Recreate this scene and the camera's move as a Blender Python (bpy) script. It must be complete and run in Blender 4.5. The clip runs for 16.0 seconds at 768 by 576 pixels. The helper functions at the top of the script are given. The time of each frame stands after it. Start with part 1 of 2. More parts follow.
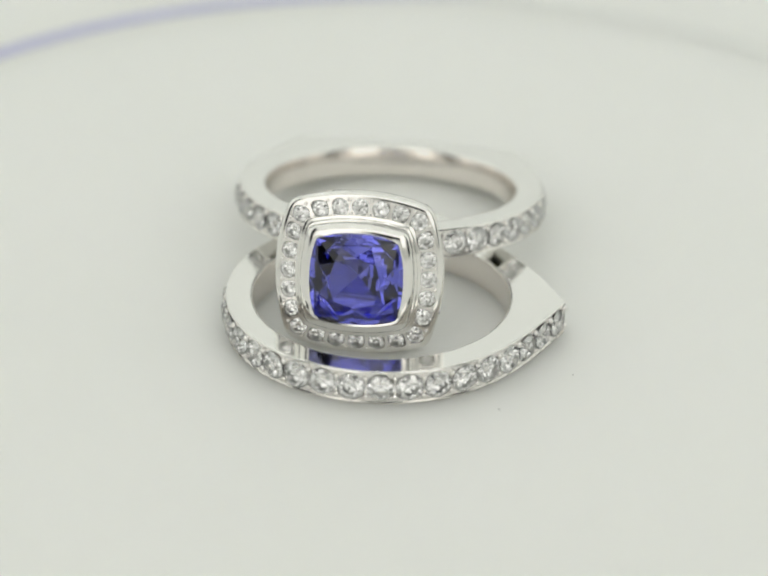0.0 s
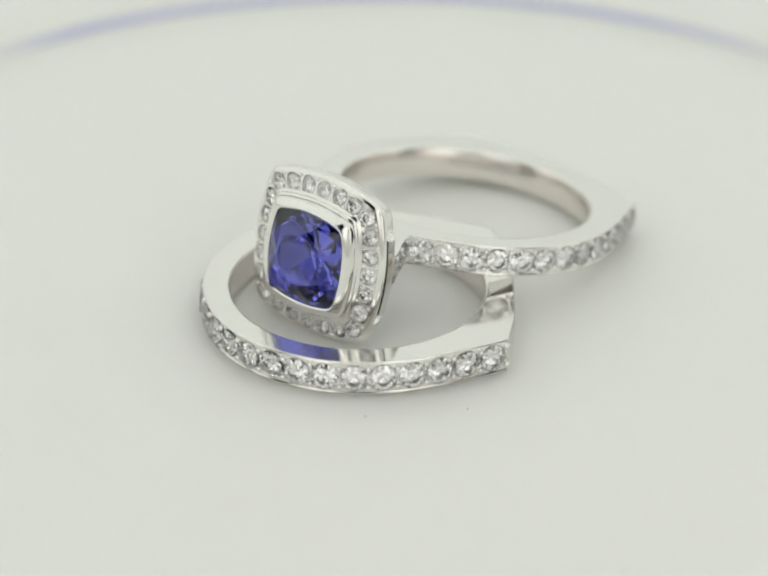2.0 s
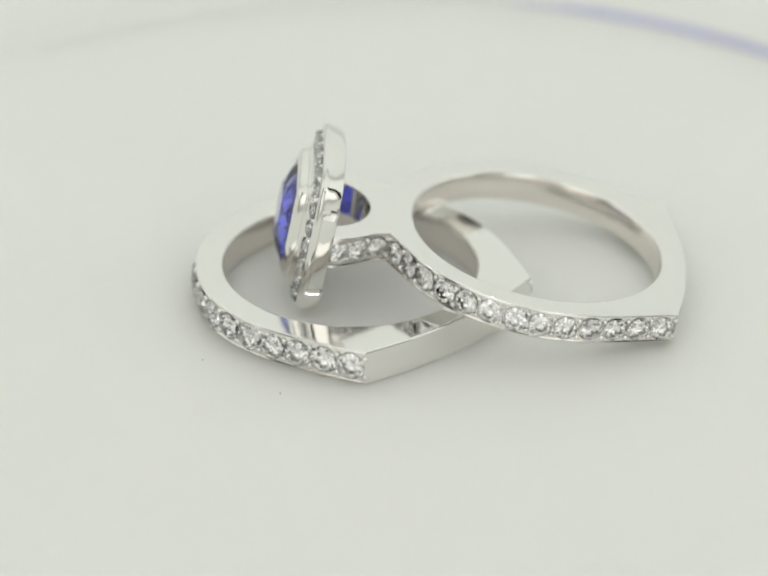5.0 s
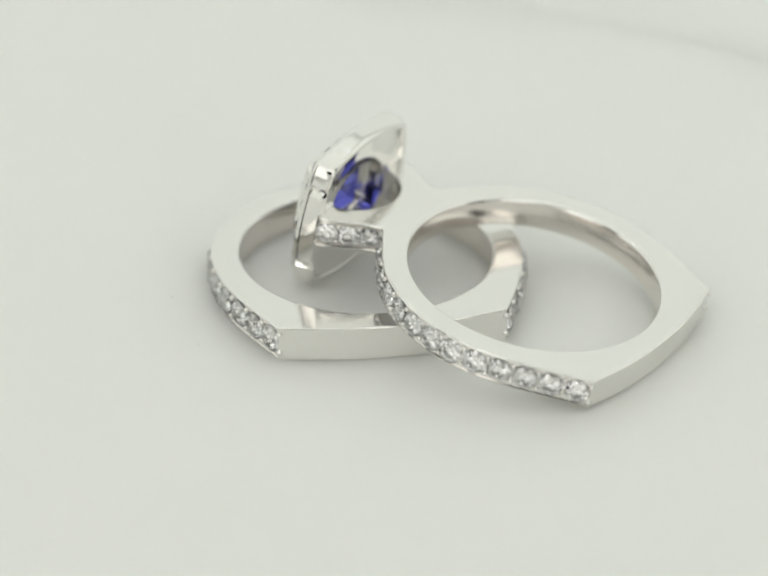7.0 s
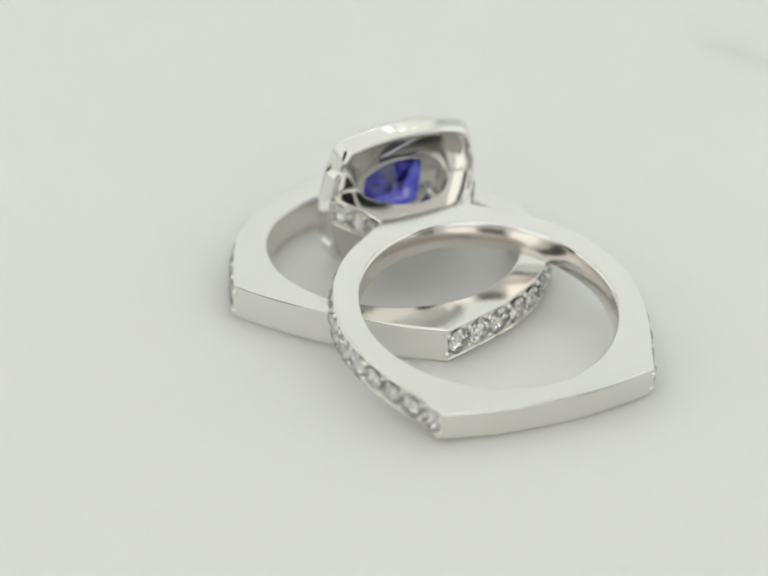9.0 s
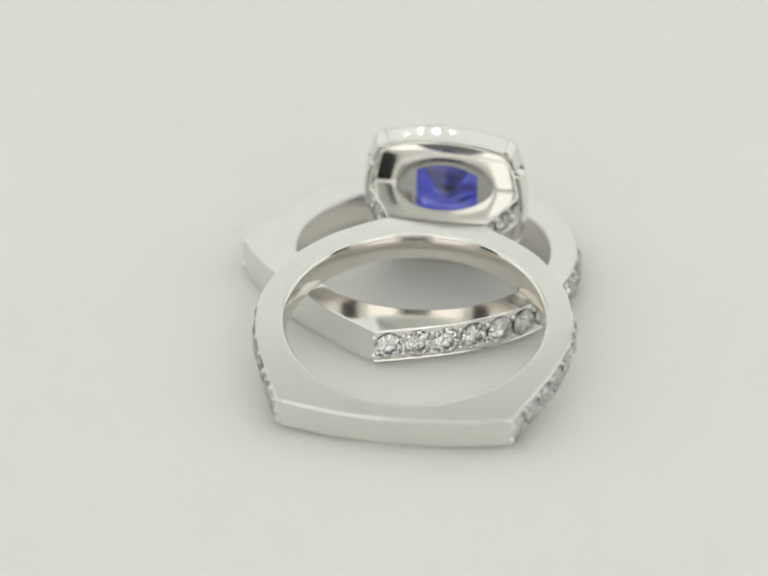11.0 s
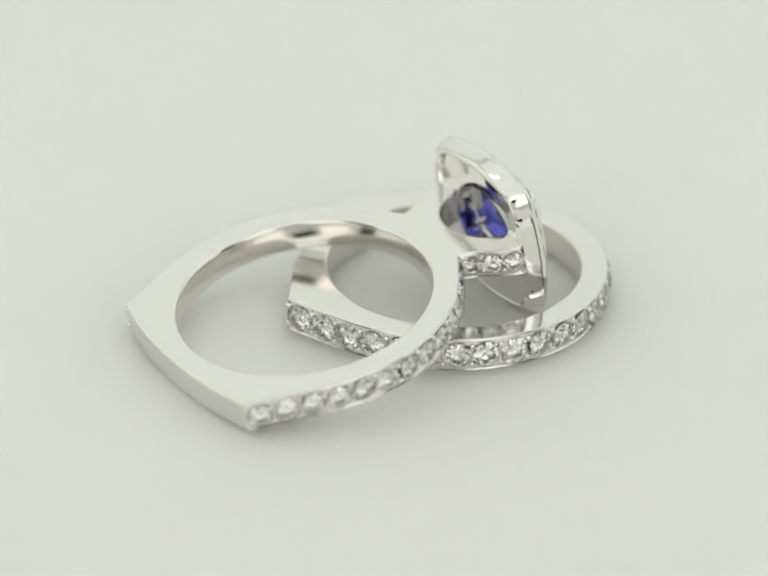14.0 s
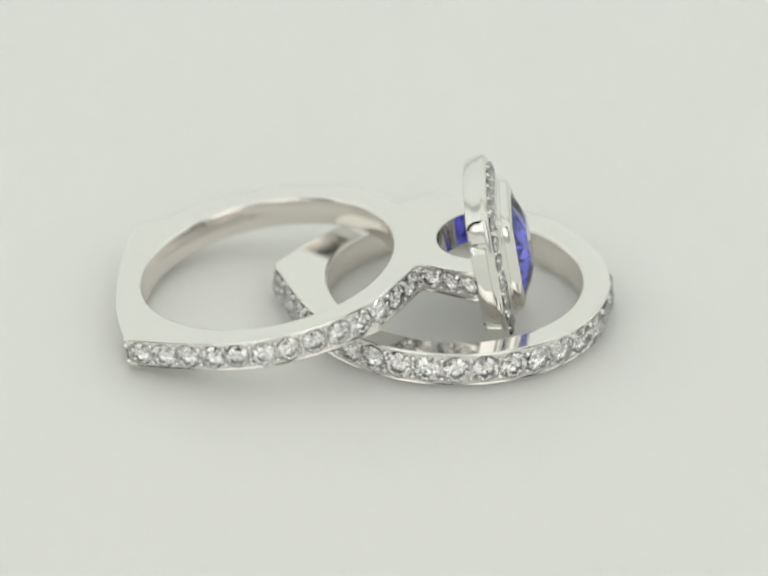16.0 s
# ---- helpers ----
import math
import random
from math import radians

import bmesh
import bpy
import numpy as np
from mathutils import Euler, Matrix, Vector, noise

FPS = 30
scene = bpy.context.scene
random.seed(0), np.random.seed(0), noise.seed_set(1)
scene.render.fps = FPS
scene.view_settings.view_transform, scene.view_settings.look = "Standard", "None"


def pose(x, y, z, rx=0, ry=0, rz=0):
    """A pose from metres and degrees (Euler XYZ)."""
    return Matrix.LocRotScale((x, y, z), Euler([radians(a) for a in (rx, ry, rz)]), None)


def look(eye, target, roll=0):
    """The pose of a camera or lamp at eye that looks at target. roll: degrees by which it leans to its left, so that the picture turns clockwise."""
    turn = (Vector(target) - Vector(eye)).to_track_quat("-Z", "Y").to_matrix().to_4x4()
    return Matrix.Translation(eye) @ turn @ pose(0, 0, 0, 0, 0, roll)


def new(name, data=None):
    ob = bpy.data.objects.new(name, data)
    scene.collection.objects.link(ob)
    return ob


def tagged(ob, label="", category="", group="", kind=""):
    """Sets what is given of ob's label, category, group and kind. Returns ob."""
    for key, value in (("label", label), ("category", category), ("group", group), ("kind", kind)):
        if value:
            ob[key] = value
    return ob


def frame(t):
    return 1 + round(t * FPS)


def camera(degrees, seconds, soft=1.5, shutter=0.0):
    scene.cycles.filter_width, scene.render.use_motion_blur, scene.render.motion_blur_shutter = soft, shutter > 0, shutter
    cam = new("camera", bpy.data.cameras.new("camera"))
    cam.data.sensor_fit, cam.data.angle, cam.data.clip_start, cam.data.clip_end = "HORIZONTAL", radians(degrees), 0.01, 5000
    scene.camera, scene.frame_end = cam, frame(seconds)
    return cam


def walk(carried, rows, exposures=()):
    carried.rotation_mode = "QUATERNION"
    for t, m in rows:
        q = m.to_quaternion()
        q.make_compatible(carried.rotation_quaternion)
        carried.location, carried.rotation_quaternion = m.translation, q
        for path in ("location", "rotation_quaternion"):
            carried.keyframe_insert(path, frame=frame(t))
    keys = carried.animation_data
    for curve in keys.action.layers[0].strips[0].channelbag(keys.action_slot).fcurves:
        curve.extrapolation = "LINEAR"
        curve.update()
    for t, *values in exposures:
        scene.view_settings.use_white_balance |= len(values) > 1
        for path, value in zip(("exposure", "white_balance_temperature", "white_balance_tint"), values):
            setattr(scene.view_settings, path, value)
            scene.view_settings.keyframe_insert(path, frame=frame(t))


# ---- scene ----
# ---- camera ----
cam = camera(8.21, 16.0, soft=2.1)
EYE = (0.0, -0.31277, 0.17593)
AIM = (-0.00122, 0.0, 0.00101)
walk(cam, [(0.0, look(EYE, AIM, 0.893)), (16.0, look(EYE, AIM, 0.893))])
cam.data.dof.use_dof = True
cam.data.dof.focus_distance = 0.3515
cam.data.dof.aperture_fstop = 25.0

SPIN = -16.40            # turntable, degrees a second, clockwise from above
MM = 0.001

# ---- light: lamp panels added inside a small unseen white photo tent, in a dim room ----
world = bpy.data.worlds.new("world")
scene.world = world
world.use_nodes = True
world.node_tree.nodes["Background"].inputs[0].default_value = (0.42, 0.40, 0.38, 1)
world.node_tree.nodes["Background"].inputs[1].default_value = 0.03


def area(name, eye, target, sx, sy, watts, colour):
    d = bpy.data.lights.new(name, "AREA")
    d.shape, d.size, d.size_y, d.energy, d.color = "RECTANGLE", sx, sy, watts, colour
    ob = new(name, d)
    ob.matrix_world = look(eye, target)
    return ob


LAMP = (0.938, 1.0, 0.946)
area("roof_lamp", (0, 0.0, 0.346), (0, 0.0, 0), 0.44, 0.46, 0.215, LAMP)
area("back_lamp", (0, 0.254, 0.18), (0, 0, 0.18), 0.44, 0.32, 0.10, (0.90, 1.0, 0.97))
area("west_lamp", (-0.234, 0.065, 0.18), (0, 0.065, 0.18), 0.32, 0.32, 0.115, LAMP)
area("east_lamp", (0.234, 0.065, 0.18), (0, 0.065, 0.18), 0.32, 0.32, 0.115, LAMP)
# warm front panels, added to lift the rings' front faces and stones
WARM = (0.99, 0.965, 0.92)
area("front_top_fill", (0, -0.254, 0.295), (0, 0, 0.295), 0.44, 0.08, 0.125, WARM)
area("front_west_fill", (-0.15, -0.254, 0.13), (-0.15, 0, 0.13), 0.16, 0.22, 0.115, WARM)
area("front_east_fill", (0.15, -0.254, 0.13), (0.15, 0, 0.13), 0.16, 0.22, 0.115, WARM)
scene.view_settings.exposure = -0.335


# ---- materials ----
def material(name, colour, rough=0.5, metal=0.0, **more):
    m = bpy.data.materials.new(name)
    m.use_nodes = True
    b = m.node_tree.nodes["Principled BSDF"]
    b.inputs["Base Color"].default_value = (*colour, 1)
    b.inputs["Roughness"].default_value = rough
    b.inputs["Metallic"].default_value = metal
    for k, v in more.items():
        b.inputs[k.replace("_", " ")].default_value = v
    return m


def grain(m, scale, bump, low, high, distance=0.00002, detail=4.0, stretch=(1, 1, 1)):
    """Noise in object space: a little relief, and roughness that wanders from low to high."""
    nt = m.node_tree
    b = nt.nodes["Principled BSDF"]
    co = nt.nodes.new("ShaderNodeTexCoord")
    mp = nt.nodes.new("ShaderNodeMapping")
    mp.inputs["Scale"].default_value = stretch
    n = nt.nodes.new("ShaderNodeTexNoise")
    n.inputs["Scale"].default_value = scale
    n.inputs["Detail"].default_value = detail
    nt.links.new(co.outputs["Object"], mp.inputs["Vector"])
    nt.links.new(mp.outputs["Vector"], n.inputs["Vector"])
    bp = nt.nodes.new("ShaderNodeBump")
    bp.inputs["Strength"].default_value = bump
    bp.inputs["Distance"].default_value = distance
    nt.links.new(n.outputs["Fac"], bp.inputs["Height"])
    nt.links.new(bp.outputs["Normal"], b.inputs["Normal"])
    n2 = nt.nodes.new("ShaderNodeTexNoise")
    n2.inputs["Scale"].default_value = scale * 0.13
    nt.links.new(mp.outputs["Vector"], n2.inputs["Vector"])
    r = nt.nodes.new("ShaderNodeMapRange")
    r.inputs["To Min"].default_value, r.inputs["To Max"].default_value = low, high
    nt.links.new(n2.outputs["Fac"], r.inputs["Value"])
    nt.links.new(r.outputs["Result"], b.inputs["Roughness"])
    return m


def mottle(m, a, b_, scale):
    """The base colour wanders softly between two near tones."""
    nt = m.node_tree
    n = nt.nodes.new("ShaderNodeTexNoise")
    n.inputs["Scale"].default_value = scale
    n.inputs["Detail"].default_value = 3
    co = nt.nodes.new("ShaderNodeTexCoord")
    nt.links.new(co.outputs["Object"], n.inputs["Vector"])
    mx = nt.nodes.new("ShaderNodeMix")
    mx.data_type = "RGBA"
    mx.inputs["A"].default_value, mx.inputs["B"].default_value = (*a, 1), (*b_, 1)
    nt.links.new(n.outputs["Fac"], mx.inputs["Factor"])
    nt.links.new(mx.outputs["Result"], nt.nodes["Principled BSDF"].inputs["Base Color"])
    return m


GOLD = grain(material("white_gold", (0.845, 0.832, 0.808), 0.1, 1.0), 900, 0.06, 0.05, 0.14)
PAVE = grain(material("white_gold_setting", (0.90, 0.88, 0.86), 0.16, 0.95), 1800, 0.3, 0.12, 0.28)
# ring bores: satin finish, base colour also warmed to stand for bounced light
SATIN = grain(material("warmed_satin_gold", (0.86, 0.815, 0.77), 0.18, 1.0), 900, 0.1, 0.13, 0.22)
DIAMOND = material("diamond", (1, 1, 1), 0.0, 0.0, Transmission_Weight=1.0, IOR=2.417)
TANZANITE = material("tanzanite", (0.125, 0.135, 0.70), 0.0, 0.0, Transmission_Weight=1.0, IOR=1.70)
TABLE = mottle(grain(material("white_acrylic", (0.8, 0.8, 0.78), 0.55, Subsurface_Weight=0.6, Subsurface_Scale=0.008, Subsurface_Radius=(1.0, 1.0, 0.95)), 2500, 0.05, 0.5, 0.62), (0.875, 0.88, 0.848), (0.89, 0.885, 0.864), 40)
CLOTH = mottle(grain(material("white_tent_cloth", (0.85, 0.85, 0.83), 0.9), 1500, 0.2, 0.85, 0.95), (0.84, 0.84, 0.82), (0.87, 0.865, 0.85), 12)


# ---- mesh helpers ----
def part(name, bm, mat, parent, label="", sharp=34, second=None):
    """Links a bmesh, drawn in millimetres, as one mesh under its thing."""
    me = bpy.data.meshes.new(name)
    bmesh.ops.recalc_face_normals(bm, faces=bm.faces)
    lim = radians(sharp)
    for e in bm.edges:
        e.smooth = len(e.link_faces) == 2 and e.calc_face_angle(0.0) < lim
    for f in bm.faces:
        f.smooth = True
    bmesh.ops.scale(bm, vec=(MM, MM, MM), verts=bm.verts)
    bm.to_mesh(me)
    bm.free()
    me.materials.append(mat)
    if second:
        me.materials.append(second)
    ob = new(name, me)
    ob.parent = parent
    if label:
        tagged(ob, label)
    return ob


def loft(bm, loops, closed=False):
    """Joins rings of points of equal count; returns the rings of vertices."""
    rings = [[bm.verts.new(p) for p in lp] for lp in loops]
    n = len(rings[0])
    pairs = list(zip(rings, rings[1:])) + ([(rings[-1], rings[0])] if closed else [])
    for a, b in pairs:
        for i in range(n):
            j = (i + 1) % n
            bm.faces.new((a[i], a[j], b[j], b[i]))
    return rings


def normals2(pts):
    """Outward normals of a closed counter-clockwise outline."""
    out, n = [], len(pts)
    for i in range(n):
        a, b = Vector(pts[i - 1]), Vector(pts[(i + 1) % n])
        c = Vector(pts[i])
        d1, d2 = (c - a).normalized(), (b - c).normalized()
        d = d1 + d2
        k = max(0.45, d.length / 2)
        d.normalize()
        out.append(Vector((d.y, -d.x)) / k)
    return out


def plate(bm, outer, holes, height, depth_at, bevel=0.12, rail=0.30, dome=0.12, bore_bevel=0.24):
    """A flat band seen in plan: bevelled edges, a sunk channel in its outer wall where depth_at(i) says, bores with a slight swell.
    Top at 0, bottom at -height."""
    nor = normals2(outer)

    def ring(pts, ns, off, z):
        return [(p[0] + q.x * (off(i) if callable(off) else off), p[1] + q.y * (off(i) if callable(off) else off), z)
                for i, (p, q) in enumerate(zip(pts, ns))]
    h, b = height, bevel
    edge = [(-b - 0.05, 0)] + [(b * math.sin(radians(a)) - b, b * math.cos(radians(a)) - b) for a in (0, 30, 60, 90)]
    walls = [ring(outer, nor, o, z) for o, z in edge]
    walls += [ring(outer, nor, 0, -rail), ring(outer, nor, lambda i: -depth_at(i), -rail - 0.02),
              ring(outer, nor, lambda i: -depth_at(i), -h + rail + 0.02), ring(outer, nor, 0, -h + rail)]
    walls += [ring(outer, nor, o, -h - z) for o, z in reversed(edge)]
    rings = [loft(bm, walls)]
    for hole in holes:
        hn = [-q for q in normals2(hole)]
        swell = [(dome * 0.75, -h * 0.3), (dome, -h * 0.5), (dome * 0.75, -h * 0.7)]
        q = bore_bevel
        lip = [(-q - 0.05, 0)] + [(q * math.sin(radians(a)) - q, q * math.cos(radians(a)) - q) for a in (0, 22, 45, 68, 90)]
        prof = lip + swell + [(o, -h - z) for o, z in reversed(lip)]
        before = len(bm.faces)
        rings.append(loft(bm, [ring(hole, hn, o, z) for o, z in prof]))
        bm.faces.ensure_lookup_table()
        for f in bm.faces[before + len(hole) * 4:len(bm.faces) - len(hole) * 4]:
            f.material_index = 1
    from mathutils import geometry
    for k in (0, -1):
        loops = [r[k] for r in rings]
        flat = [v for lp in loops for v in lp]
        for tri in geometry.tessellate_polygon([[v.co for v in lp] for lp in loops]):
            if len(set(tri)) == 3:
                try:
                    bm.faces.new([flat[i] for i in tri])
                except ValueError:
                    pass
    return nor


def smooth_curve(points, step):
    """A Catmull-Rom curve through plan points, at even steps."""
    pts = [Vector(p) for p in points]
    pts = [2 * pts[0] - pts[1]] + pts + [2 * pts[-1] - pts[-2]]
    fine = []
    for i in range(1, len(pts) - 2):
        a, b, c, d = pts[i - 1:i + 3]
        for k in range(24):
            t = k / 24
            fine.append(0.5 * (2 * b + (c - a) * t + (2 * a - 5 * b + 4 * c - d) * t * t + (3 * b - a - 3 * c + d) * t ** 3))
    fine.append(pts[-2])
    run = [0.0]
    for a, b in zip(fine, fine[1:]):
        run.append(run[-1] + (b - a).length)
    n = max(2, round(run[-1] / step))
    out = []
    for k in range(n + 1):
        s = run[-1] * k / n
        j = min(max(np.searchsorted(run, s), 1), len(fine) - 1)
        f = (s - run[j - 1]) / max(1e-9, run[j] - run[j - 1])
        out.append(fine[j - 1].lerp(fine[j], f))
    return out


def mirror_path(pts):
    return [Vector((-p.x, p.y)) for p in reversed(pts)]


def circle(r, n, cx=0, cy=0):
    return [Vector((cx + r * math.cos(2 * math.pi * i / n), cy + r * math.sin(2 * math.pi * i / n))) for i in range(n)]


def brilliant(radius):
    """A round brilliant, table up: mesh in metres, shared by all stones of that size."""
    bm = bmesh.new()
    r = radius

    def lp(n, rad, z, turn=0.0):
        return [bm.verts.new((rad * math.cos(2 * math.pi * (i + turn) / n), rad * math.sin(2 * math.pi * (i + turn) / n), z)) for i in range(n)]
    table, star = lp(8, 0.53 * r, 0.33 * r), lp(8, 0.77 * r, 0.205 * r, 0.5)
    g1, g2 = lp(16, r, 0.02 * r), lp(16, r, -0.03 * r)
    cul = bm.verts.new((0, 0, -0.86 * r))
    low = lp(8, 0.45 * r, -0.50 * r, 0.5)
    bm.faces.new(table)
    for i in range(8):
        j = (i + 1) % 8
        bm.faces.new((table[i], star[i], table[j]))
        bm.faces.new((star[i - 1], g1[2 * i], star[i], table[i]))
        bm.faces.new((star[i], g1[2 * i], g1[2 * i + 1]))
        bm.faces.new((star[i], g1[2 * i + 1], g1[(2 * i + 2) % 16]))
        bm.faces.new((g2[2 * i], low[i], g2[2 * i + 1]))
        bm.faces.new((g2[2 * i + 1], low[i], g2[(2 * i + 2) % 16]))
        bm.faces.new((low[i - 1], cul, low[i], g2[2 * i]))
    for i in range(16):
        bm.faces.new((g1[i], g2[i], g2[(i + 1) % 16], g1[(i + 1) % 16]))
    bmesh.ops.recalc_face_normals(bm, faces=bm.faces)
    bmesh.ops.scale(bm, vec=(MM, MM, MM), verts=bm.verts)
    me = bpy.data.meshes.new("diamond")
    bm.to_mesh(me)
    bm.free()
    me.materials.append(DIAMOND)
    return me


def set_stone(me, parent, place, out, spin):
    """One stone in its seat: place in millimetres, table along out."""
    ob = new("diamond", me)
    ob.parent = parent
    q = Vector(out).to_track_quat("Z", "Y").to_matrix().to_4x4()
    ob.matrix_basis = Matrix.Translation(Vector(place) * MM) @ q @ pose(0, 0, 0, random.uniform(-5, 5), random.uniform(-5, 5), spin)
    return ob


def bead(bm, place, r):
    bmesh.ops.create_icosphere(bm, subdivisions=2, radius=r, matrix=Matrix.Translation(place))


def seat_cell(bm, to_world, s0, s1, z0, z1, r):
    """One drilled seat: a metal cell from s0 to s1 and z0 to z1 with a round hole that narrows inwards. to_world(s, z, depth) places it."""
    cs, cz = (s0 + s1) / 2, (z0 + z1) / 2
    edge = []
    for k in range(6):
        edge.append((s0 + (s1 - s0) * k / 6, z0))
    for k in range(6):
        edge.append((s1, z0 + (z1 - z0) * k / 6))
    for k in range(6):
        edge.append((s1 + (s0 - s1) * k / 6, z1))
    for k in range(6):
        edge.append((s0, z1 + (z0 - z1) * k / 6))
    ang = [math.atan2((z - cz) / (z1 - z0), (q - cs) / (s1 - s0)) for q, z in edge]
    loops = [[to_world(q, z, 0.0) for q, z in edge]]
    for rad, dep in ((r * 0.97, 0.0), (r * 0.93, 0.04), (r * 0.55, 0.55 * r), (r * 0.15, 0.95 * r)):
        loops.append([to_world(cs + rad * math.cos(a), cz + rad * math.sin(a), dep) for a in ang])
    rings = loft(bm, loops)
    bm.faces.new(rings[-1])


def run_of(pts):
    s = [0.0]
    for a, b in zip(pts, pts[1:]):
        s.append(s[-1] + (b - a).length)
    return s


def at_run(pts, run, s):
    j = min(max(int(np.searchsorted(run, s)), 1), len(pts) - 1)
    f = (s - run[j - 1]) / (run[j] - run[j - 1])
    d = (pts[j] - pts[j - 1]).normalized()
    return pts[j - 1].lerp(pts[j], f), Vector((d.y, -d.x))


def stone_row(parent, path, count, first, last, height, me, radius, beads, rail=0.18, floor=0.10, sag=lambda y, z: 0.0):
    """Stones in drilled seats at even steps along a counter-clockwise path in plan, with a pair of beads at each joint."""
    run = run_of(path)
    seats = bmesh.new()
    pitch = (run[-1] - first - last) / count

    def to_world(q, z, depth):
        p, n = at_run(path, run, min(max(q, 0.01), run[-1] - 0.01))
        return (p.x - n.x * (floor + depth), p.y - n.y * (floor + depth), z - sag(p.y, z))
    for k in range(count):
        p, n = at_run(path, run, first + pitch * (k + 0.5))
        d = floor - 0.05
        set_stone(me, parent, (p.x - n.x * d, p.y - n.y * d, -height / 2 - sag(p.y, -height / 2)), (n.x, n.y, 0), random.uniform(0, 45))
        seat_cell(seats, to_world, first + pitch * k, first + pitch * (k + 1), -height + rail, -rail, radius)
    for k in range(count + 1):
        p, n = at_run(path, run, min(max(first + pitch * k, 0.02), run[-1] - 0.02))
        for z in (-height / 2 + radius * 0.70, -height / 2 - radius * 0.70):
            bead(beads, (p.x - n.x * (floor - 0.01), p.y - n.y * (floor - 0.01), z - sag(p.y, z)), radius * 0.25)
    strip(parent, seats)


def strip(parent, seats):
    """The drilled seats of one row, joined edge to edge."""
    bmesh.ops.remove_doubles(seats, verts=seats.verts, dist=0.002)
    part("setting", seats, PAVE, parent, "drilled white gold seats between thin rails")


def thing(name, label, category, group=""):
    return tagged(new(name), label, category, group)


# ---- the room, the tent and the turntable ----
def slab(name, x0, x1, y0, y1, z0, z1, mat, label, category):
    bm = bmesh.new()
    bmesh.ops.create_cube(bm, size=1, matrix=Matrix.Translation(((x0 + x1) / 2, (y0 + y1) / 2, (z0 + z1) / 2)) @ Matrix.Diagonal((x1 - x0, y1 - y0, z1 - z0, 1)))
    me = bpy.data.meshes.new(name)
    bm.to_mesh(me)
    bm.free()
    me.materials.append(mat)
    return tagged(new(name, me), label, category, kind="structure")


FLOOR_Z = -0.010
slab("floor", -0.24, 0.24, -0.26, 0.26, FLOOR_Z - 0.008, FLOOR_Z, CLOTH, "white matt base sheet of the photo tent", "floor")
# unseen tent walls; side gaps and front opening give the metal dark reflections
slab("wall_west", -0.248, -0.24, -0.098, 0.268, FLOOR_Z - 0.008, 0.352, CLOTH, "white cloth side of the photo tent", "wall")
slab("wall_west_front", -0.248, -0.24, -0.26, -0.195, FLOOR_Z - 0.008, 0.352, CLOTH, "white cloth front flap of the photo tent, a gap behind it", "wall")
slab("wall_east", 0.24, 0.248, -0.098, 0.268, FLOOR_Z - 0.008, 0.352, CLOTH, "white cloth side of the photo tent", "wall")
slab("wall_east_front", 0.24, 0.248, -0.26, -0.195, FLOOR_Z - 0.008, 0.352, CLOTH, "white cloth front flap of the photo tent, a gap behind it", "wall")
slab("wall_north", -0.24, 0.24, 0.26, 0.268, FLOOR_Z - 0.008, 0.352, CLOTH, "white cloth back of the photo tent", "wall")
slab("wall_south_low", -0.24, 0.24, -0.268, -0.26, FLOOR_Z - 0.008, 0.12, CLOTH, "white cloth front of the photo tent below its opening", "wall")
slab("wall_south_high", -0.24, 0.24, -0.268, -0.26, 0.23, 0.352, CLOTH, "white cloth front of the photo tent above its opening", "wall")
slab("wall_south_west", -0.24, -0.055, -0.268, -0.26, 0.12, 0.23, CLOTH, "white cloth front of the photo tent beside its opening", "wall")
slab("wall_south_east", 0.055, 0.24, -0.268, -0.26, 0.12, 0.23, CLOTH, "white cloth front of the photo tent beside its opening", "wall")
slab("ceiling", -0.248, 0.248, -0.26, 0.268, 0.352, 0.36, CLOTH, "white cloth roof of the photo tent", "ceiling")


def glow(name, colour, strength):
    m = material(name, colour, 0.4)
    b = m.node_tree.nodes["Principled BSDF"]
    b.inputs["Emission Color"].default_value = (*colour, 1)
    b.inputs["Emission Strength"].default_value = strength
    return m


def build_led_strip(y):
    """A strip of bare diodes across the tent's roof."""
    t = thing("led_strip", "white light strip of small bright diodes under the tent roof", "lamp")
    t.location = (0, y, 0.343)
    bm = bmesh.new()
    bmesh.ops.create_cube(bm, size=1, matrix=Matrix.Diagonal((400, 9, 2, 1)))
    part("strip", bm, CLOTH, t)
    lit = glow("diode", (1.0, 1.0, 0.97), 38.0)
    for k in range(9):
        bm = bmesh.new()
        bmesh.ops.create_cone(bm, cap_ends=True, segments=16, radius1=3.2, radius2=4.0, depth=2.0, matrix=Matrix.Translation((-180 + 45 * k, 0, -2.0)))
        part("diode", bm, lit, t)
    return t


build_led_strip(-0.165)
# second strip, not seen, added for sparkle in gem and stones
build_led_strip(0.11)


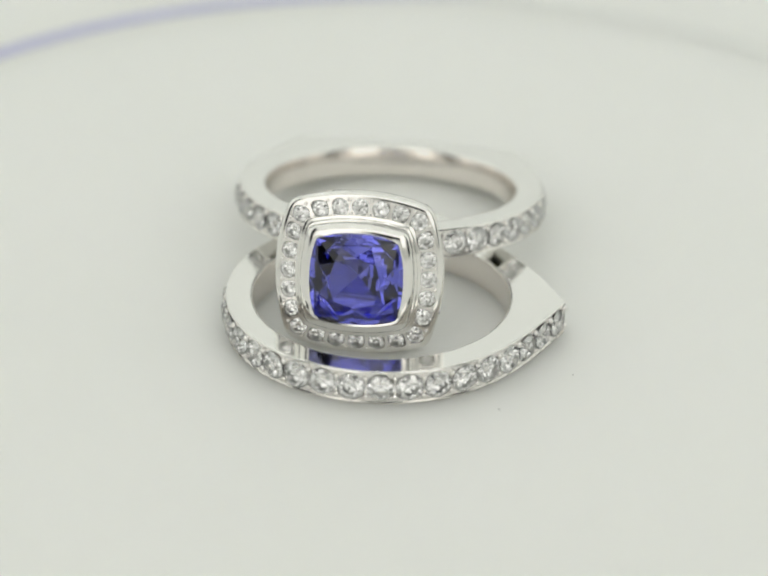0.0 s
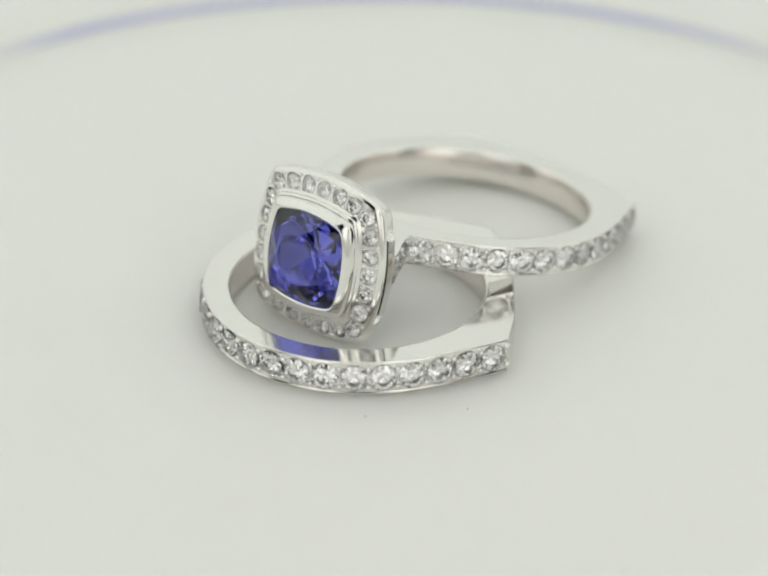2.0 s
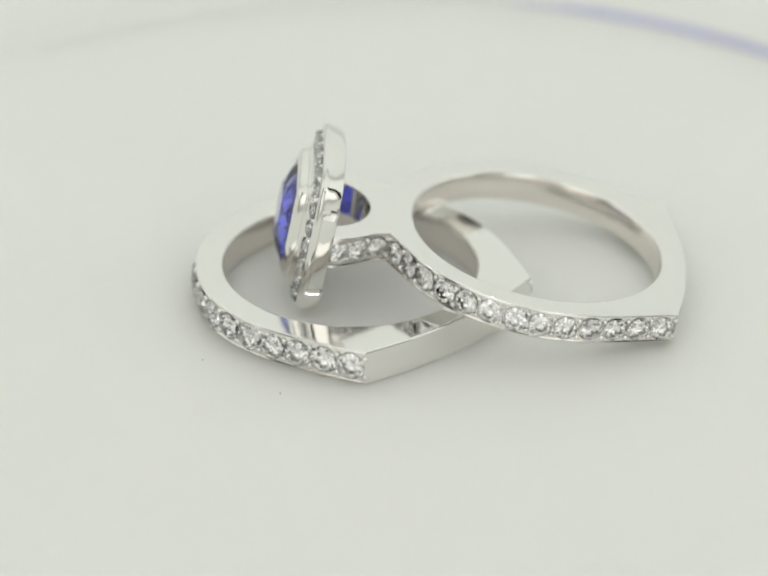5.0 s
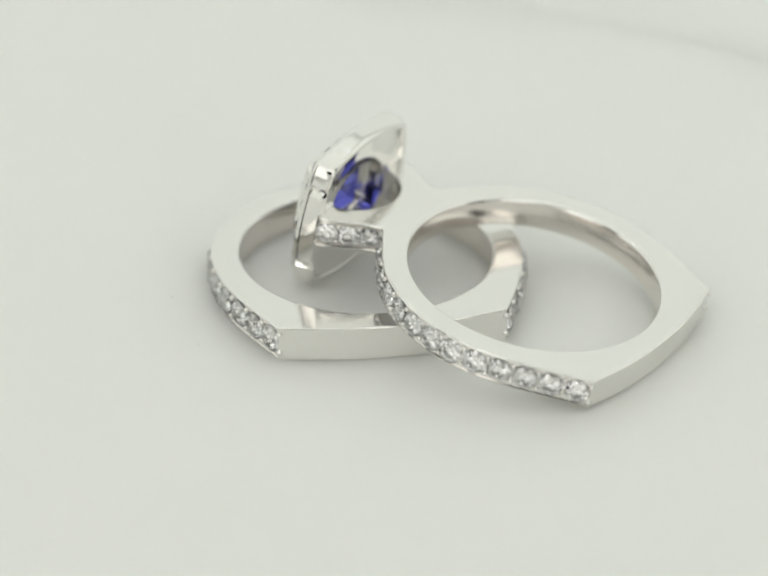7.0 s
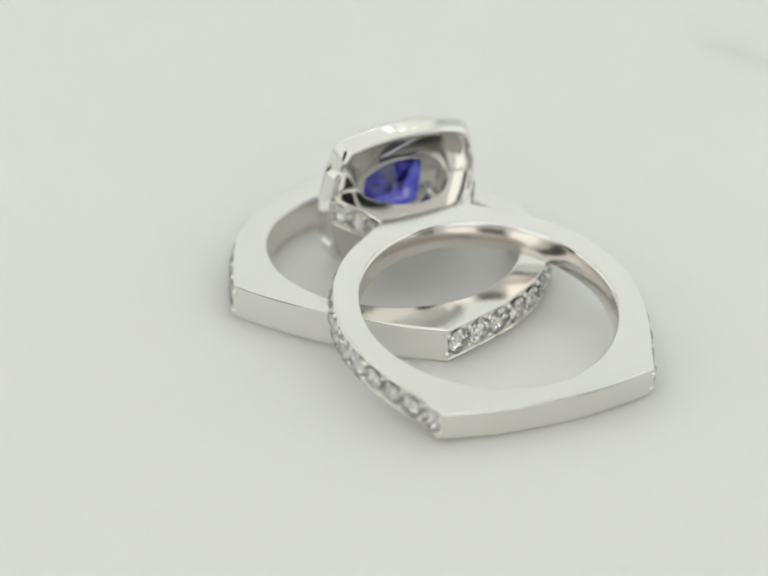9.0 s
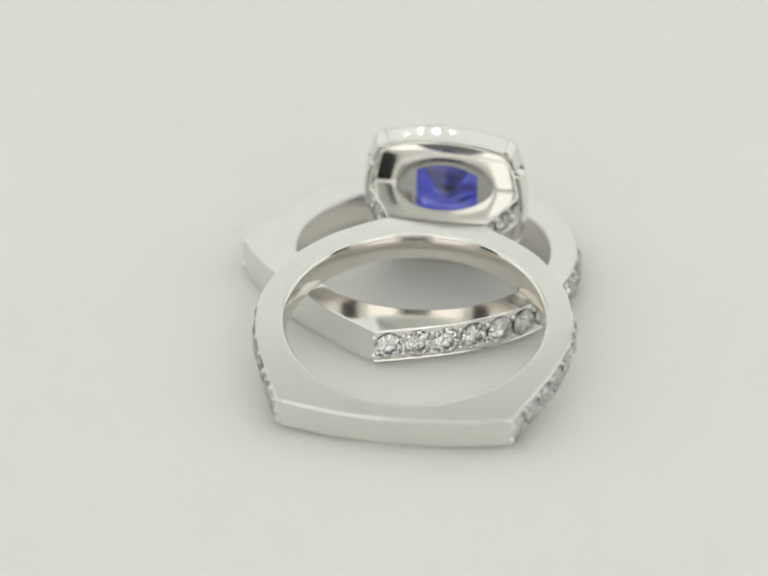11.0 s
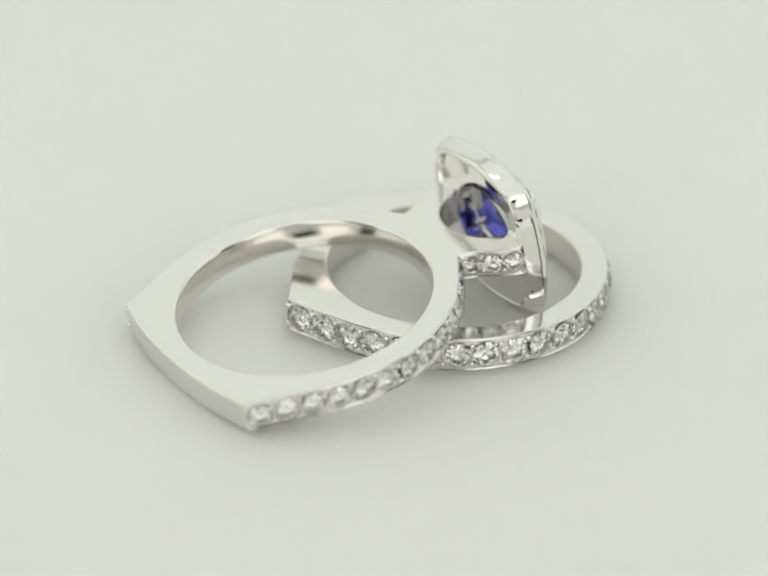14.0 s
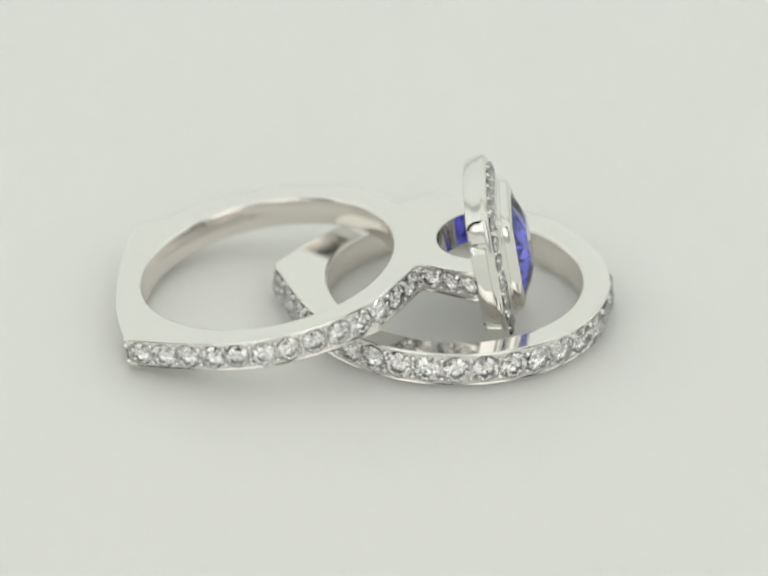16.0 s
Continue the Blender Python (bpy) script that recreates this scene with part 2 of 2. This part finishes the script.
def rim_material():
    """Blue-violet on a curved line, turning grey and then white towards both ends."""
    m = material("line_colour", (0.8, 0.8, 0.78), 0.5)
    nt = m.node_tree
    co = nt.nodes.new("ShaderNodeTexCoord")
    mp = nt.nodes.new("ShaderNodeMapping")
    mp.inputs["Rotation"].default_value = (0, 0, radians(-90))
    gr = nt.nodes.new("ShaderNodeTexGradient")
    gr.gradient_type = "RADIAL"
    ramp = nt.nodes.new("ShaderNodeValToRGB")
    cr = ramp.color_ramp
    white, grey, blue = (0.882, 0.882, 0.856, 1), (0.82, 0.825, 0.805, 1), (0.57, 0.57, 0.765, 1)
    stops = [(0.36, white), (0.43, grey), (0.48, grey), (0.53, blue), (0.68, blue), (0.705, grey), (0.715, grey), (0.745, white)]
    cr.elements[0].position, cr.elements[0].color = stops[0]
    cr.elements[1].position, cr.elements[1].color = stops[-1]
    for pos, col in stops[1:-1]:
        cr.elements.new(pos).color = col
    nt.links.new(co.outputs["Object"], mp.inputs["Vector"])
    nt.links.new(mp.outputs["Vector"], gr.inputs["Vector"])
    nt.links.new(gr.outputs["Fac"], ramp.inputs["Fac"])
    nt.links.new(ramp.outputs["Color"], nt.nodes["Principled BSDF"].inputs["Base Color"])
    return m


def build_turntable():
    t = thing("turntable", "round matt white turntable with a blue-violet line paling at both ends", "turntable")
    R, n = 150.0, 200
    bm = bmesh.new()
    rings = loft(bm, [[(p.x, p.y, z) for p in circle(r, n)] for r, z in ((R - 0.6, 0), (R - 0.2, -0.2), (R, -0.6), (R, -9.6), (R - 0.4, -10.0))])
    bm.faces.new(rings[0])
    bm.faces.new(rings[-1])
    part("disc", bm, TABLE, t)
    # the line: a flat strip, part of a circle
    bm = bmesh.new()
    strip = []
    for k in range(101):
        a = radians(90 - 50 + 170 * k / 100)
        strip.append([bm.verts.new((r * math.cos(a), r * math.sin(a), z)) for r, z in ((45.7, -0.02), (45.75, 0.02), (47.2, 0.02), (47.25, -0.02))])
    for p, q in zip(strip, strip[1:]):
        for k in range(4):
            bm.faces.new((p[k], q[k], q[(k + 1) % 4], p[(k + 1) % 4]))
    part("curved_line", bm, rim_material(), t, "thin curved blue-violet line, paler towards both ends")
    return t


# ---- the band: a squared-off wedding band lying flat ----
BORE = 8.5
FOOT = [(-7.66, -9.28), (-4.0, -9.98), (0.0, -10.22), (4.0, -9.98), (7.66, -9.28)]
SIDE_RADII = [(-50.45, 12.03), (-45, 11.56), (-40, 11.22), (-33, 10.88), (-25, 10.66), (-15, 10.53), (-5, 10.48), (5, 10.5)]


def build_band():
    ring = thing("wedding_band", "polished white gold wedding band with diamond-set sides, lying flat", "ring", "bridal set")
    h = 2.42
    right = [(r * math.cos(radians(a)), r * math.sin(radians(a))) for a, r in SIDE_RADII]
    arch = [(10.52 * math.cos(radians(a)), 10.52 * math.sin(radians(a))) for a in range(15, 91, 10)]
    half = smooth_curve(right + arch + [(0.0, 10.5)], 0.33)
    over = half + mirror_path(half)[1:]
    foot = smooth_curve(FOOT, 0.5)
    outline = over + foot[1:-1]
    n_over = len(over)
    bm = bmesh.new()
    plate(bm, outline, [circle(BORE, 140, 0, 0.22)], h, lambda i: 0.95 if 0 < i < n_over - 1 else 0.004, bevel=0.11, rail=0.15)
    part("band", bm, GOLD, ring, second=SATIN)
    beads = bmesh.new()
    count = round((run_of(over)[-1] - 0.3) / 1.93)
    stone_row(ring, over, count, 0.03, 0.03, h, brilliant(0.95), 0.95, beads, 0.15)
    tagged(part("beading", beads, PAVE, ring, "tiny white gold prong beads", 60), kind="stuff")
    return ring


# ---- the engagement ring: shank, neck, shoulders, halo, bezel and gem ----
def cushion(m, per=14, square=0.87, v=0.0, rounds=1.3):
    """A pillow-sided square in the head's plane, half-width m, at distance v along the finger axis away from the shank; 4 * per points, its corners eased."""
    pts = []
    c = m * square
    for s in range(4):
        for k in range(per):
            w = -1 + 2 * k / per
            x, y = m - (m - c) * w * w, c * w
            for _ in range(s):
                x, y = -y, x
            pts.append((x, v, y))
    for _ in range(round(rounds * per * per / 400)):
        n = len(pts)
        pts = [tuple((a + 2 * b + c) / 4 for a, b, c in zip(pts[i - 1], pts[i], pts[(i + 1) % n])) for i in range(n)]
    return pts


HEAD_V = 0.40          # and its reach beyond the shoulders
HEAD_Z = -1.48          # the head's middle, below the shank's top face


def head_ring(m, v, per=14, square=0.87):
    return [(x, y + HEAD_V, z + HEAD_Z) for x, y, z in cushion(m, per, square, v)]


def build_gem(parent):
    """A faceted cushion: table, crown breaks, girdle, pavilion."""
    bm = bmesh.new()

    def lp(m, v, n, turn=0.0, p=4.4):
        out = []
        for i in range(n):
            a = 2 * math.pi * (i + turn) / n
            ca, sa = math.cos(a), math.sin(a)
            r = m / (abs(ca) ** p + abs(sa) ** p) ** (1 / p)
            out.append(bm.verts.new((r * ca, v + HEAD_V, r * sa + HEAD_Z)))
        return out
    g1, g2 = lp(3.14, 16.20, 16), lp(3.14, 16.08, 16)
    star, table = lp(2.45, 16.74, 8, 0.5, 3.4), lp(1.75, 17.04, 8, 0, 2.6)
    mid, low = lp(2.5, 15.5, 8, 0.5, 5), lp(1.75, 15.0, 8, 0, 7)
    cul = bm.verts.new((0, 13.85 + HEAD_V, HEAD_Z))
    bm.faces.new(table)
    for i in range(8):
        j = (i + 1) % 8
        bm.faces.new((table[i], star[i], table[j]))
        bm.faces.new((star[i - 1], g1[2 * i], table[i]))
        bm.faces.new((table[i], g1[2 * i], star[i]))
        bm.faces.new((star[i], g1[2 * i], g1[2 * i + 1]))
        bm.faces.new((star[i], g1[2 * i + 1], g1[(2 * i + 2) % 16]))
        bm.faces.new((g2[2 * i], mid[i], g2[2 * i + 1]))
        bm.faces.new((g2[2 * i + 1], mid[i], g2[(2 * i + 2) % 16]))
        bm.faces.new((mid[i - 1], mid[i], g2[2 * i]))
        bm.faces.new((mid[i - 1], low[i], mid[i]))
        bm.faces.new((low[i], low[j], mid[i]))
        bm.faces.new((low[i], cul, low[j]))
    for i in range(16):
        bm.faces.new((g1[i], g2[i], g2[(i + 1) % 16], g1[(i + 1) % 16]))
    return part("gemstone", bm, TANZANITE, parent, "faceted blue-violet cushion-cut gemstone", 0.5)


def build_engagement_ring():
    ring = thing("engagement_ring", "white gold halo ring with blue-violet cushion gem, leaning over", "ring", "bridal set")
    h = 2.12
    right = [((r - 0.12) * math.cos(radians(a)), (r - 0.12) * math.sin(radians(a))) for a, r in SIDE_RADII[1:]]
    right = [(7.66, -9.28)] + [(p[0], p[1]) for p in right]
    arch = [(10.28 * math.cos(radians(a)), 10.28 * math.sin(radians(a))) for a in range(15, 62, 8)] + [(3.35, 10.08)]
    side = smooth_curve(right + arch, 0.33)
    shoulder = smooth_curve([(3.35, 10.08), (3.75, 11.1), (4.4, 12.2), (5.0, 13.4), (5.12, 13.95)], 0.3)
    cut = [(3.30 * math.sin(radians(a)), 14.62 - 3.18 * math.cos(radians(a))) for a in range(86, -87, -4)]
    end_r, end_l = [(5.1, 14.68), (3.32, 14.68)], [(-3.32, 14.68), (-5.1, 14.68)]
    foot = smooth_curve(FOOT, 0.5)
    half = side + shoulder[1:]
    outline = half + [Vector(p) for p in end_r + cut + end_l] + mirror_path(half) + foot[1:-1]
    ns, nh = len(side), len(half)
    tail = nh + 4 + len(cut)
    sunk = set(range(1, nh - 1)) | set(range(tail + 1, tail + nh - 1))
    sunk -= {ns - 1, tail + nh - ns}
    bm = bmesh.new()
    plate(bm, outline, [circle(BORE, 140)], h, lambda i: 0.85 if i in sunk else 0.004, bevel=0.11, rail=0.14)

    def sag(y, z):
        w = max(0.0, y - 10.3) / 4.4
        return w * (0.34 - 0.12 * z)
    for v in bm.verts:
        v.co.z -= sag(v.co.y, v.co.z)
    part("shank", bm, GOLD, ring, second=SATIN)
    beads, seats = bmesh.new(), bmesh.new()
    me, small = brilliant(0.84), brilliant(0.74)
    for path in (side, mirror_path(side)):
        a, b = (0.03, 0.03)
        stone_row(ring, path, 13, a, b, h, me, 0.84, beads, 0.14)
    for path in (shoulder, mirror_path(shoulder)):
        stone_row(ring, path, 3, 0.05, 0.05, h, small, 0.74, beads, 0.14, sag=sag)
    # halo: a hollow cushion dish with a sunk track for its stones
    q = 0.85
    prof = [(2.08, 15.02, 0.95), (2.16, 15.22, 0.92), (4.0, 15.25, q), (4.10, 15.26, q), (4.12, 14.60, q), (5.14, 14.52, q), (5.16, 14.92, q), (5.22, 14.98, q),
            (5.40, 14.93, q), (5.52, 14.81, q), (5.56, 14.66, q), (5.555, 14.56, q), (5.55, 14.54, q), (5.545, 14.46, q), (5.54, 14.44, q), (5.45, 14.0, q),
            (5.36, 13.62, q), (5.28, 13.48, q), (5.12, 13.42, q),
            (4.95, 13.46, q), (4.86, 13.58, q), (4.80, 13.65, 0.85), (4.70, 13.70, 0.84), (3.6, 13.70, 0.80), (2.95, 13.70, 0.71), (2.82, 13.78, 0.71), (2.76, 14.92, 0.74), (2.66, 15.0, 0.76)]

    def panel(k, p):
        """On both flanks a panel stands a little proud, cut free by a notch above and below and a slit along its front."""
        x, y, z = p
        if k >= 24:
            x *= 1.2
        if 21 <= k <= 25:
            y += 0.05 * (z - HEAD_Z)
        high = abs(z - HEAD_Z)
        if abs(x) > 4.2 and 12 <= k <= 17 and high < 3.15:
            if high > 2.75:
                x -= math.copysign(0.30, x)
            elif k in (12, 13):
                x -= math.copysign(0.28, x)
            elif k > 13:
                x += math.copysign(0.07, x)
        return (x, y, z)
    bm = bmesh.new()
    loft(bm, [[panel(k, p) for p in head_ring(m, v, 40, q)] for k, (m, v, q) in enumerate(prof)], closed=True)
    part("halo", bm, GOLD, ring, "cushion-shaped hollow halo rim with notched sides")
    prof = [(4.16, 15.0), (4.16, 15.40), (4.10, 15.46), (4.00, 15.48), (3.96, 15.52), (3.94, 15.60), (3.88, 15.65), (3.80, 15.67), (3.75, 15.98), (3.66, 16.10), (3.34, 16.28), (3.22, 16.31),
            (3.11, 16.26), (3.08, 15.9), (2.9, 15.2), (2.80, 15.05)]
    bm = bmesh.new()
    loft(bm, [head_ring(m, v, 20, 0.87) for m, v in prof], closed=True)
    part("bezel", bm, GOLD, ring, "raised polished bezel round the gem")
    # solder seams where the shoulders meet the head's back
    for side_x in (-1, 1):
        bm = bmesh.new()
        rows = []
        for k in range(9):
            w = k / 8
            x, r = 3.25 + 1.5 * w, 0.22 - 0.10 * math.sin(math.pi * w)
            c = (side_x * x, 14.17, -0.28)
            rows.append([(c[0], c[1] + r * math.cos(radians(a)), c[2] + r * math.sin(radians(a))) for a in range(0, 360, 45)])
        rings = loft(bm, rows)
        bm.faces.new(rings[0])
        bm.faces.new(rings[-1])
        part("solder_seam", bm, PAVE, ring, "thin bright seam between shoulder and head")
    build_gem(ring)
    # the halo's stones, seven to a side, corners shared
    me = brilliant(0.575)
    track = [Vector(p) for p in cushion(4.63, 60, 0.86)]
    track.append(track[0])
    run = run_of(track)
    count = 24

    def on_track(q):
        q %= run[-1]
        j = min(max(int(np.searchsorted(run, q)), 1), len(track) - 1)
        return track[j - 1].lerp(track[j], (q - run[j - 1]) / (run[j] - run[j - 1]))

    def to_world(q, z, depth):
        p = on_track(q) * (1 + z / 4.66)
        return (p.x, 15.10 - 0.20 * z + HEAD_V - depth, p.z + HEAD_Z)

    def facing(p):
        ax, az = abs(p.x) ** 6, abs(p.z) ** 6
        return (0.15 * math.copysign(ax / (ax + az), p.x), 1, 0.15 * math.copysign(az / (ax + az), p.z))
    pitch = run[-1] / count
    for k in range(count):
        p = on_track(pitch * k)
        set_stone(me, ring, (p.x, 15.12 + HEAD_V, p.z + HEAD_Z), facing(p), random.uniform(0, 45))
        seat_cell(seats, to_world, pitch * (k - 0.5), pitch * (k + 0.5), -0.56, 0.58, 0.575 if k % 6 else 0.565)
        for z in (-0.46, 0.46):
            p = to_world(pitch * (k + 0.5), z, 0)
            bead(beads, (p[0], p[1] + 0.02, p[2]), 0.14)
    strip(ring, seats)
    tagged(part("beading", beads, PAVE, ring, "tiny white gold prong beads", 60), kind="stuff")
    return ring


def build_speck(place, size):
    """A grain of dust."""
    t = thing("dust_speck", "tiny grey grain of dust on the turntable", "dust", "dust")
    bm = bmesh.new()
    bmesh.ops.create_icosphere(bm, subdivisions=2, radius=size)
    for v in bm.verts:
        v.co *= 1 + 0.35 * noise.noise(v.co * 9 + Vector((*place, 0)))
        v.co.z = v.co.z * 0.6 + size * 0.5
    part("grain", bm, DUST, t)
    return t, pose(place[0] * MM, place[1] * MM, 0)


DUST = material("dust", (0.26, 0.25, 0.23), 0.9)
turntable = build_turntable()
specks = [build_speck((11.29, -9.46), 0.045), build_speck((6.43, -14.06), 0.05)]
wedding_band = build_band()
engagement_ring = build_engagement_ring()


# ---- where each lies on the turntable at the start ----
def basis(origin, e1, e2):
    e1 = Vector(e1).normalized()
    e3 = e1.cross(Vector(e2)).normalized()
    e2 = e3.cross(e1)
    m = Matrix((e1, e2, e3)).transposed().to_4x4()
    return Matrix.Translation(Vector(origin) * MM) @ m


BAND_AT = basis((-1.2, -3.22, 2.42), (math.sin(radians(-143.6)), -math.cos(radians(-143.6)), 0), (math.cos(radians(-143.6)), math.sin(radians(-143.6)), 0))
RING_AT = basis((-0.90, 9.23, 4.02), (-0.99185, 0.12722, -0.0064), (-0.12635, -0.97635, 0.1860))


def motions():
    def turn(t):
        return pose(0, 0, 0, 0, 0, SPIN * t)
    times = [0.5 * k for k in range(33)]
    walk(turntable, [(t, turn(t)) for t in times])
    for speck, at in specks:
        walk(speck, [(t, turn(t) @ at) for t in times])
    walk(wedding_band, [(t, turn(t) @ BAND_AT) for t in times])
    walk(engagement_ring, [(t, turn(t) @ RING_AT) for t in times])


motions()
